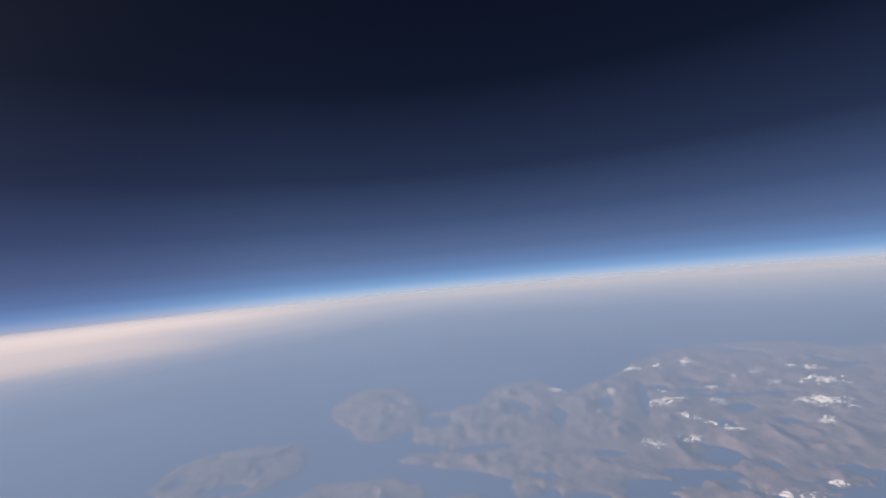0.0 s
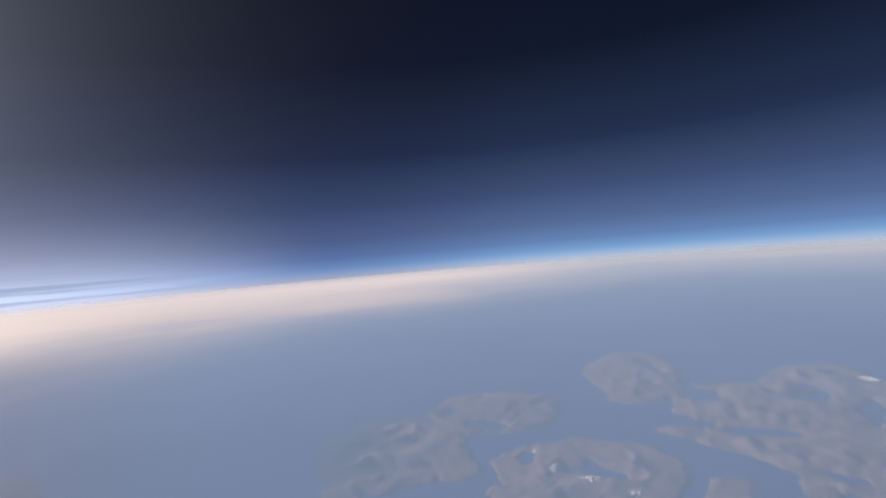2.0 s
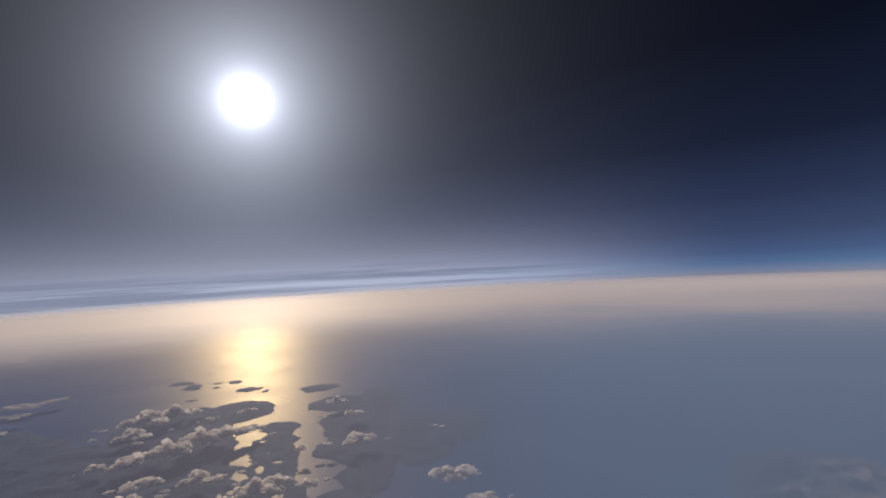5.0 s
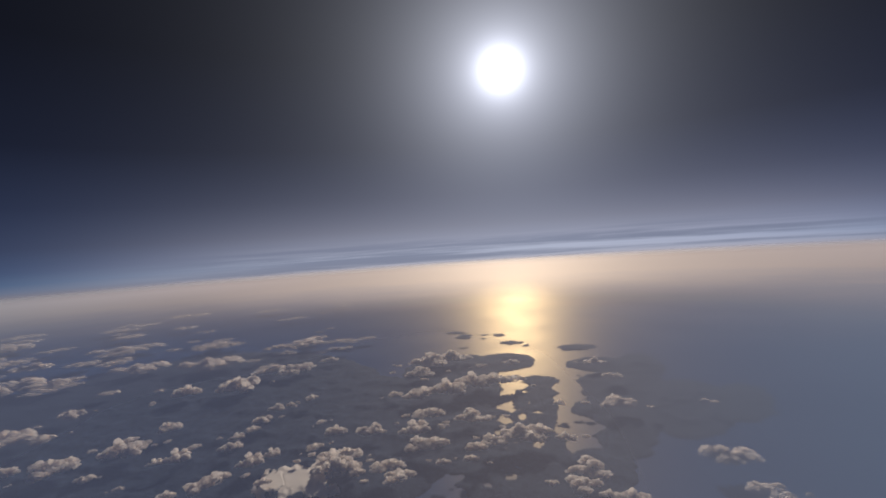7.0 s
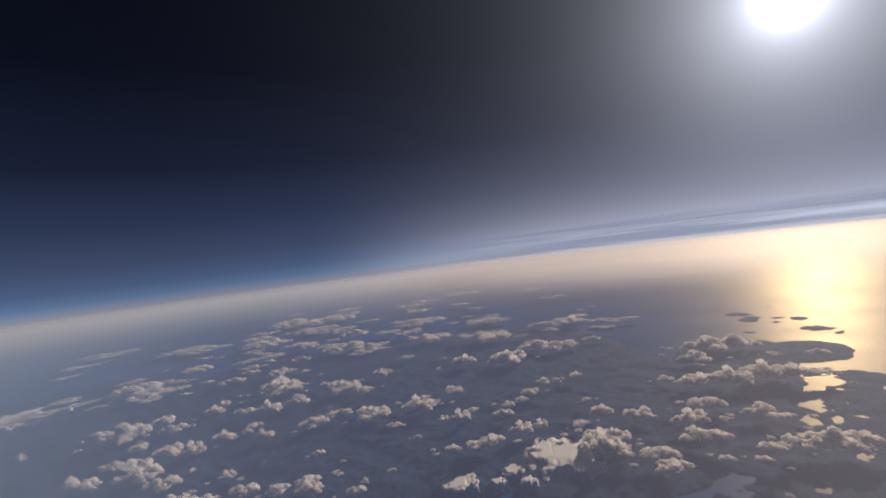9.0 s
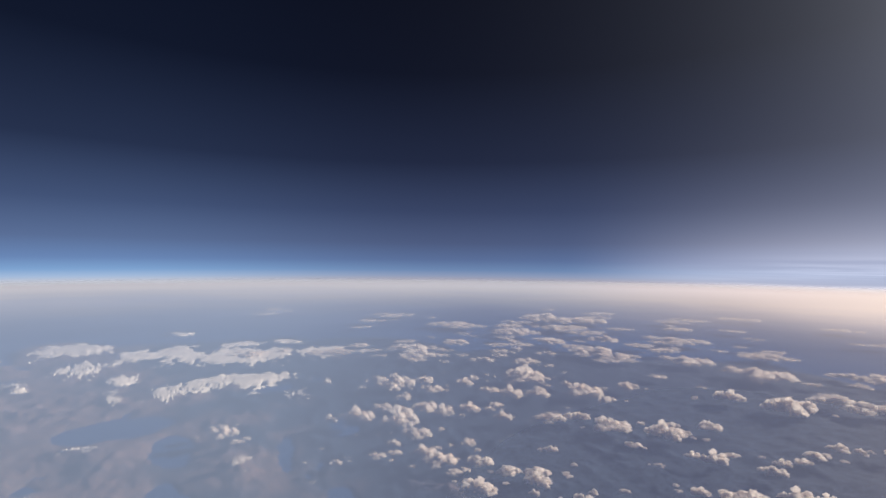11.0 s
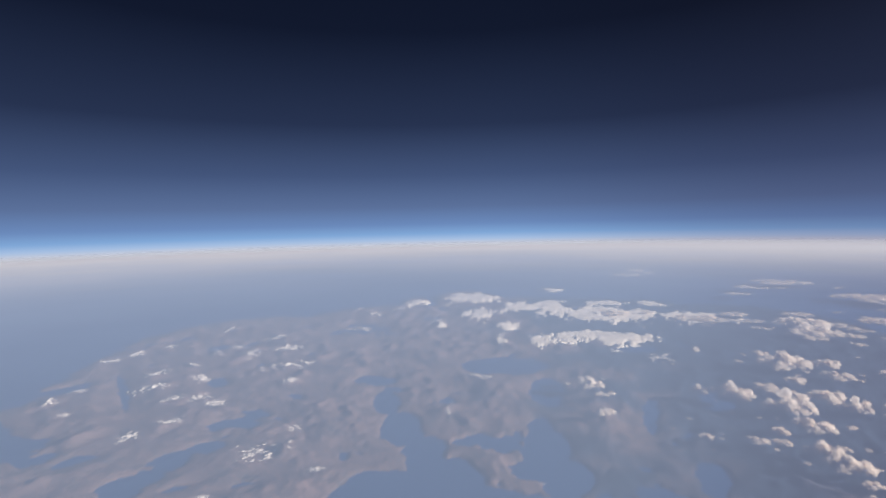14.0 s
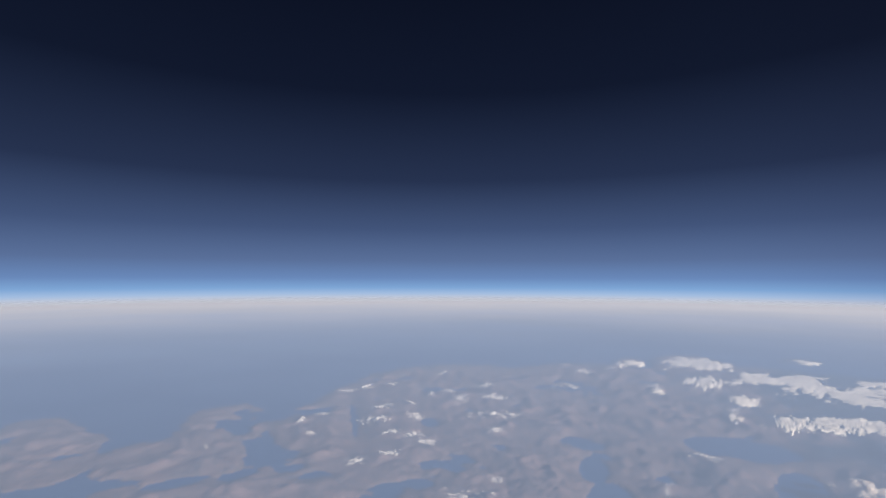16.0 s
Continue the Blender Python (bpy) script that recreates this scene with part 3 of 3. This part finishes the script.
def shore(x, y):
    """Metres inland from the coast; negative on water."""
    wx = x + 20 * (fbm(x / 55, y / 55) - 0.5) + 11 * (fbm(x / 11 + 50, y / 11) - 0.5) + 5 * (fbm(x / 3, y / 3 + 8) - 0.5)
    wy = y + 20 * (fbm(x / 55 + 90, y / 55 + 31) - 0.5) + 11 * (fbm(x / 11, y / 11 + 70) - 0.5) + 5 * (fbm(x / 3 + 33, y / 3) - 0.5)
    sx = x + 8 * (fbm(x / 10, y / 10) - 0.5) + 3 * (fbm(x / 3, y / 3) - 0.5)
    sy = y + 8 * (fbm(x / 10 + 40, y / 10 + 11) - 0.5) + 3 * (fbm(x / 3 + 9, y / 3 + 70) - 0.5)
    f = np.full_like(x, -30.0)
    for row in close(SOUTH_LAND + WEST_LAND, x, y):
        f = np.maximum(f, ellipse(wx, wy, *row))
    for row in close(SUNWARD_LAND, x, y):
        f = np.maximum(f, ellipse(sx, sy, *row))
    # small lakes all over the moor, none on the shore before the sun
    f = np.minimum(f, (fbm(x / 30 + 200, y / 30, 5) - 0.30) * 70 + 60 * moorland(x, y))
    for row in close(LAKES, x, y):
        f = np.minimum(f, -ellipse(0.6 * sx + 0.4 * wx, 0.6 * sy + 0.4 * wy, *row))
    for row in close(PONDS, x, y):
        f = np.minimum(f, -ellipse(sx, sy, *row))
    ix, iy = sx + 9 * (fbm(x / 6 + 3, y / 6) - 0.5), sy + 9 * (fbm(x / 6, y / 6 + 21) - 0.5)
    for row in close(ISLET_LAND, x, y):
        f = np.maximum(f, ellipse(ix, iy, *row))
    return f


def height(x, y):
    f = shore(x, y)
    up = np.clip(f / 14, 0, 1)
    hills = fbm(x / 17 + 3, y / 17, 6, True) ** 2 * (5.0 - 2 * moorland(x, y)) * up + 0.5
    plateau = np.zeros_like(x)
    for az, d, w, depth in close(ICE_CAPS + GLACIER + STREAKED_ICE, x, y):
        plateau = np.maximum(plateau, np.clip(ellipse(x, y, az, d, w * 1.5, depth * 1.5) / (0.3 * min(w, depth)), 0, 1))
    hills = hills * (1 - 0.85 * plateau) + 3.2 * plateau
    f = f + 45 * plateau
    return np.where(f > 0, np.minimum(hills, 0.45 + f * 0.28), np.maximum(f * 0.3, -1.2)) - (x * x + y * y) / (2 * RADIUS)


def sheet(name, vs, faces, mat, smooth=True):
    me = bpy.data.meshes.new(name)
    me.from_pydata(vs, [], faces)
    me.materials.append(mat)
    if smooth:
        me.polygons.foreach_set("use_smooth", [True] * len(me.polygons))
    me.update()
    return me


def polar(name, radii, spokes, lift, mat):
    """A round sheet that follows the globe, with its height given by lift(x, y)."""
    r, a = np.meshgrid(radii, np.arange(spokes) * 2 * math.pi / spokes, indexing="ij")
    x, y = r * np.cos(a), r * np.sin(a)
    z = lift(x, y)
    n = len(radii)
    vs = np.stack([x, y, z], -1).reshape(-1, 3)
    i, j = np.meshgrid(np.arange(n - 1), np.arange(spokes), indexing="ij")
    j2 = (j + 1) % spokes
    faces = np.stack([i * spokes + j, (i + 1) * spokes + j, (i + 1) * spokes + j2, i * spokes + j2], -1).reshape(-1, 4)
    vs, faces = vs.tolist(), faces.tolist()
    vs.append((0, 0, float(lift(np.zeros(1), np.zeros(1))[0])))
    faces += [(len(vs) - 1, k, (k + 1) % spokes) for k in range(spokes)]
    return new(name, sheet(name, vs, faces, mat))


def globe(top):
    return lambda x, y: top - (x * x + y * y) / (2 * RADIUS)


far = np.concatenate([np.linspace(20, 90, 4), np.geomspace(100, 4600, 150)])
tagged(polar("water", far, 256, globe(0), SEA), "dark blue sea and lakes with a sun glint", "water", kind="structure")
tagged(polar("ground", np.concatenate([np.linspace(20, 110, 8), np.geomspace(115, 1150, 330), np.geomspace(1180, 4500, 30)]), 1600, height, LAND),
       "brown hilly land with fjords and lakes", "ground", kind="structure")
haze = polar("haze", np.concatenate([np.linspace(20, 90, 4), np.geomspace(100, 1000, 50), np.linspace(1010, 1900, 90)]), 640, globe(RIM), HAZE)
haze.visible_shadow = False  # shadow off to let daylight through: the opacity is painted for the view
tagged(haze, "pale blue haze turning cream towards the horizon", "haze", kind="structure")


# ---- snow and ice ----
def patch(name, az, d, w, depth, thick, ragged, mat, seed, res, grain, fill):
    """A ragged sheet of snow that lies on the hills and thins out into them."""
    cx, cy = bearing(az, d)
    ox, oy = -math.sin(radians(az)), math.cos(radians(az))
    n = int(2.6 / res)
    g = np.linspace(-1.3, 1.3, n)
    u, v = np.meshgrid(g, g, indexing="ij")
    across, out = u * w / 2, v * depth / 2
    x, y = cx + out * ox + across * oy, cy + out * oy - across * ox
    s = max(min(w, depth), 0.35 * w) * grain
    f = fill - np.sqrt(u * u + v * v) + ragged * (fbm(across / (1.7 * s) + seed * 7.7, out / s + seed, 5, True) - 0.66) * 7.0
    z = height(x, y) + np.clip(f * 1.6, -0.5, 1) * min(thick, 1.5) - 0.05
    z = np.maximum(z, -(x * x + y * y) / (2 * RADIUS) - 0.3)
    keep = f > -0.6
    index = -np.ones(n * n, int)
    cell = keep[:-1, :-1] | keep[1:, :-1] | keep[:-1, 1:] | keep[1:, 1:]
    i, j = np.nonzero(cell & (f[:-1, :-1] > -1.0))
    quads = np.stack([i * n + j, i * n + j + 1, (i + 1) * n + j + 1, (i + 1) * n + j], -1)
    used = np.unique(quads)
    index[used] = np.arange(len(used))
    base = Vector((cx, cy, float(height(np.array([cx]), np.array([cy]))[0])))
    vs = np.stack([x.ravel() - base.x, y.ravel() - base.y, z.ravel() - base.z], -1)[used]
    ob = new(name, sheet(name, vs.tolist(), index[quads].tolist(), mat))
    ob.location = base
    return ob


for k, row in enumerate(RIDGE_SNOW + PEAK_SNOW):
    tagged(patch("snow_patch", row[0], row[1], row[2], row[3] * 0.9, 0.4, 0.85, SNOW, k + 1, 0.040, 0.13, 0.27),
           "ragged white snow lying along a bare brown ridge" if k % 2 else "small broken snow field on a hilltop", "snow", "snow patches on the hills")


def ice_sheet(name, az, d, w, depth, top, fine, mat, seed, res=0.021):
    """A level sheet of ice whose tongues run out between the hills that break through its rim."""
    cx, cy = bearing(az, d)
    ox, oy = -math.sin(radians(az)), math.cos(radians(az))
    n = int(2.8 / res)
    g = np.linspace(-1.4, 1.4, n)
    u, v = np.meshgrid(g, g, indexing="ij")
    across, out = u * w / 2, v * depth / 2
    x, y = cx + out * ox + across * oy, cy + out * oy - across * ox
    f = 0.80 - np.sqrt(u * u + v * v) + 1.5 * (fbm(across / (0.20 * w) + seed * 7.7, out / (0.45 * depth) + seed, 3) - 0.5) \
        + fine * (fbm(across / (0.04 * w) + seed, out / (0.22 * depth), 5) - 0.5)
    z = height(x, y) + np.clip(f * 3, -1, 1) * top
    i, j = np.nonzero((f > -0.6)[:-1, :-1])
    quads = np.stack([i * n + j, i * n + j + 1, (i + 1) * n + j + 1, (i + 1) * n + j], -1)
    used = np.unique(quads)
    index = -np.ones(n * n, int)
    index[used] = np.arange(len(used))
    base = Vector((cx, cy, -d * d / (2 * RADIUS)))
    vs = np.stack([x.ravel() - base.x, y.ravel() - base.y, z.ravel() - base.z], -1)[used]
    ob = new(name, sheet(name, vs.tolist(), index[quads].tolist(), mat))
    ob.location = base
    return ob


for k, row in enumerate([(az, 0.97 * d, w, 0.85 * depth) for az, d, w, depth in ICE_CAPS] + [(az, d, 1.35 * w, 1.35 * depth) for az, d, w, depth in GLACIER] + STREAKED_ICE):
    tagged(ice_sheet("ice_cap", *row, 0.45, 1.0 if row[1] > 250 else 0.25, ICE, k + 60), "broad smooth cream-white ice cap with a serrated rim on high ground", "ice cap", "ice caps")


# ---- clouds ----
def ball(subdivisions):
    bm = bmesh.new()
    bmesh.ops.create_icosphere(bm, subdivisions=subdivisions, radius=1)
    co, tri = np.array([v.co for v in bm.verts]), np.array([[v.index for v in f.verts] for f in bm.faces])
    bm.free()
    return co, tri


BALLS = ball(1), ball(2), ball(3)
LATTICE_3D = rng.rand(32, 32, 32)


def value_noise_3d(p):
    base = np.floor(p).astype(int)
    f = p - base
    f = f * f * (3 - 2 * f)
    total = 0.0
    for a in (0, 1):
        for b in (0, 1):
            for c in (0, 1):
                weight = (f[:, 0] if a else 1 - f[:, 0]) * (f[:, 1] if b else 1 - f[:, 1]) * (f[:, 2] if c else 1 - f[:, 2])
                total = total + weight * LATTICE_3D[(base[:, 0] + a) % 32, (base[:, 1] + b) % 32, (base[:, 2] + c) % 32]
    return total


def cloud_mesh(name, seed, clumps, puffs, tower, long=1.0):
    """A heap of billows over a flat base, one unit across and 1 / long deep: a few clumps, each of many puffs."""
    pick = random.Random(seed)
    small = 1 / (0.45 + 0.55 * long)
    heap = [(0.0, 0.0, 0.17 * small)]
    while len(heap) < clumps:
        px, py, pw = pick.choice(heap)
        a, wide = pick.uniform(0, 2 * math.pi), pick.uniform(0.075, 0.16) * small
        cx, cy = px + 0.85 * (pw + wide) * math.cos(a), py + 0.85 * (pw + wide) * math.sin(a)
        if math.hypot(cx, cy * long) < 0.45 - wide * 0.4:
            heap.append((cx, cy, wide))
    vs, faces, count = [], [], 0
    for cx, cy, wide in heap:
        out = math.hypot(cx, cy * long) / 0.42
        for k in range(puffs):
            b2, o2 = pick.uniform(0, 2 * math.pi), pick.random() ** 0.6
            x, y = cx + wide * o2 * math.cos(b2), cy + wide * o2 * math.sin(b2)
            size = wide * pick.choice((0.09, 0.12, 0.15, 0.19, 0.24, 0.30, 0.40)) * pick.uniform(0.85, 1.15) * (1.15 - 0.45 * o2)
            z = size * 0.3 + (tower * small * (1.2 - out) + wide * 0.55) * (1 - o2 ** 1.5) * pick.uniform(0.45, 1)
            co, tri = BALLS[2 if size > 0.05 * small else 1 if size > 0.015 * small else 0]
            shift = np.array([pick.uniform(0, 30) for _ in range(3)])
            swell = 1 + 0.9 * (value_noise_3d(co * 1.7 + shift) - 0.5) + 0.5 * (value_noise_3d(co * 3.6 + shift) - 0.5) + 0.28 * (value_noise_3d(co * 7.5 + shift) - 0.5)
            p = co * (size * swell)[:, None] * (1.1, 1.1, 1.0) + (x, y, z)
            p[:, 2] = np.maximum(p[:, 2], 0.01 * swell - 0.01)
            vs.append(p)
            faces.append(tri + count)
            count += len(co)
    return sheet(name, np.concatenate(vs).tolist(), np.concatenate(faces).tolist(), CLOUD)


HEAPS = {1.0: [cloud_mesh("cumulus", 11 + k, 10 + k % 4, 40, 0.10) for k in range(6)],
         1.8: [cloud_mesh("cumulus", 31 + k, 15 + k % 4, 32, 0.10, 1.8) for k in range(5)],
         3.0: [cloud_mesh("cumulus", 61 + k, 20 + k % 4, 26, 0.10, 3.0) for k in range(5)]}
LABELS = {
    "NEAR_SUN": "puffy backlit cumulus with bright rims over dark land",
    "GLINT": "grey-beige backlit cumulus beside the sun glint",
    "DRIFTING": "small drifting white cumulus over dark slate ground",
    "FAR": "long flat bank of distant beige cloud",
    "HILL": "clustered bright white cumulus over brown hills",
    "BROKEN": "broken scrap of white cumulus over land",
    "SMALL": "small fair-weather cumulus drifting between larger clouds",
    "HORIZON": "thin pale cloud streak near the hazy horizon",
}


def scatter(rows, key, flat):
    pick = random.Random(len(rows) + len(key))
    for az, d, w, depth in rows:
        grow = 1.1 if key in ("NEAR_SUN", "GLINT") else 1.0
        w, depth = w * 1.45 * grow, depth * 1.55 * grow
        long = min(HEAPS, key=lambda a: abs(math.log(a * depth / w)))
        ob = new("cloud_bank" if flat < 0.6 else "cumulus_cloud", pick.choice(HEAPS[long]))
        x, y = bearing(az, d)
        tall = (w * depth * long) ** 0.5 * flat * pick.uniform(0.85, 1.15) * (1.0 if d < 420 else 0.6)
        base = 6.0 - d * d / (2 * RADIUS)
        ob.matrix_world = Matrix.Translation((x, y, base)) @ pose(0, 0, 0, 0, 0, az + pick.choice((0, 180)) + pick.uniform(-8, 8)) @ Matrix.Diagonal((w, depth * long, tall, 1))
        tagged(ob, LABELS[key], "cloud", "far cloud banks" if flat < 0.6 else "cumulus clouds")
        for _ in range(pick.randint(0, 2) if flat > 0.6 and w > 7 and d < 420 else 0):  # scraps that have drifted off its side
            scrap = new("cumulus_cloud", pick.choice(HEAPS[1.8]))
            side, size = pick.choice((-1, 1)) * pick.uniform(0.55, 0.8) * w, pick.uniform(0.25, 0.45) * min(w, 20)
            sx, sy = bearing(az + math.degrees(side / d), d + pick.uniform(-0.4, 0.6) * depth)
            scrap.matrix_world = Matrix.Translation((sx, sy, base - 0.5)) @ pose(0, 0, 0, 0, 0, az + pick.uniform(-30, 30)) @ Matrix.Diagonal((size, size, size * 0.9, 1))
            tagged(scrap, "small scrap of white cumulus beside a larger cloud", "cloud", "cumulus clouds")


scatter(NEAR_SUN_CLOUDS, "NEAR_SUN", 0.9)
scatter(GLINT_CLOUDS, "GLINT", 0.68)
scatter(DRIFTING_CLOUDS, "DRIFTING", 0.9)
scatter(FAR_CLOUDS, "FAR", 0.5)
scatter(HILL_CLOUDS, "HILL", 0.95)
scatter(BROKEN_CLOUDS, "BROKEN", 0.85)
scatter(HORIZON_CLOUDS, "HORIZON", 0.35)


def fill():
    """Small fair-weather clouds strewn between the larger ones."""
    pick = random.Random(5)
    rows = []
    while len(rows) < 26:
        az, d = pick.uniform(119, 184), 210 * (3.3 ** pick.random())
        x, y = bearing(az, d)
        if fbm(np.array([x / 60 + 9]), np.array([y / 60]), 3)[0] > 0.47:
            w = pick.uniform(4, 8.5) * (d / 230) ** 0.8
            rows.append((az, d, w, w * pick.uniform(0.5, 0.9)))
    scatter(rows, "SMALL", 0.75)
    rows = []
    while len(rows) < 70:
        az, d = pick.uniform(116, 186), 480 * (2.3 ** pick.random())
        x, y = bearing(az, d)
        if fbm(np.array([x / 90 + 29]), np.array([y / 90]), 3)[0] > 0.45:
            w = pick.uniform(8, 29) * (d / 400)
            rows.append((az, d, w, w * pick.uniform(0.28, 0.5)))
    scatter(rows, "FAR", 0.4)


fill()


def scraps():
    """Wisps of vapour too small to count, strewn over the hills in the south-west."""
    pick = random.Random(9)
    seeds = [cloud_mesh("wisp", 91 + k, 4, 7, 0.08, 1.8) for k in range(3)]
    shapes = [(np.array([v.co for v in me.vertices]), np.array([p.vertices for p in me.polygons])) for me in seeds]
    vs, faces, count, made = [], [], 0, 0
    while made < 60:
        az, d = pick.uniform(150, 186), 200 * (2.7 ** pick.random())
        x, y = bearing(az, d)
        if fbm(np.array([x / 40 + 77]), np.array([y / 40]), 3)[0] < 0.5:
            continue
        co, tri = pick.choice(shapes)
        w = pick.uniform(2.4, 6) * (d / 230) ** 0.7
        m = np.array(Matrix.Translation((x, y, 5.5 - d * d / (2 * RADIUS))) @ pose(0, 0, 0, 0, 0, az + pick.uniform(-20, 20)) @ Matrix.Diagonal((w, w, w * 0.6, 1)))
        vs.append(co @ m[:3, :3].T + m[:3, 3])
        faces.append(tri + count)
        count += len(co)
        made += 1
    for me in seeds:
        bpy.data.meshes.remove(me)
    tagged(new("cloud_scraps", sheet("cloud_scraps", np.concatenate(vs).tolist(), np.concatenate(faces).tolist(), CLOUD)),
           "tiny scraps of white cumulus strewn over brown hills", "cloud", kind="stuff")


scraps()
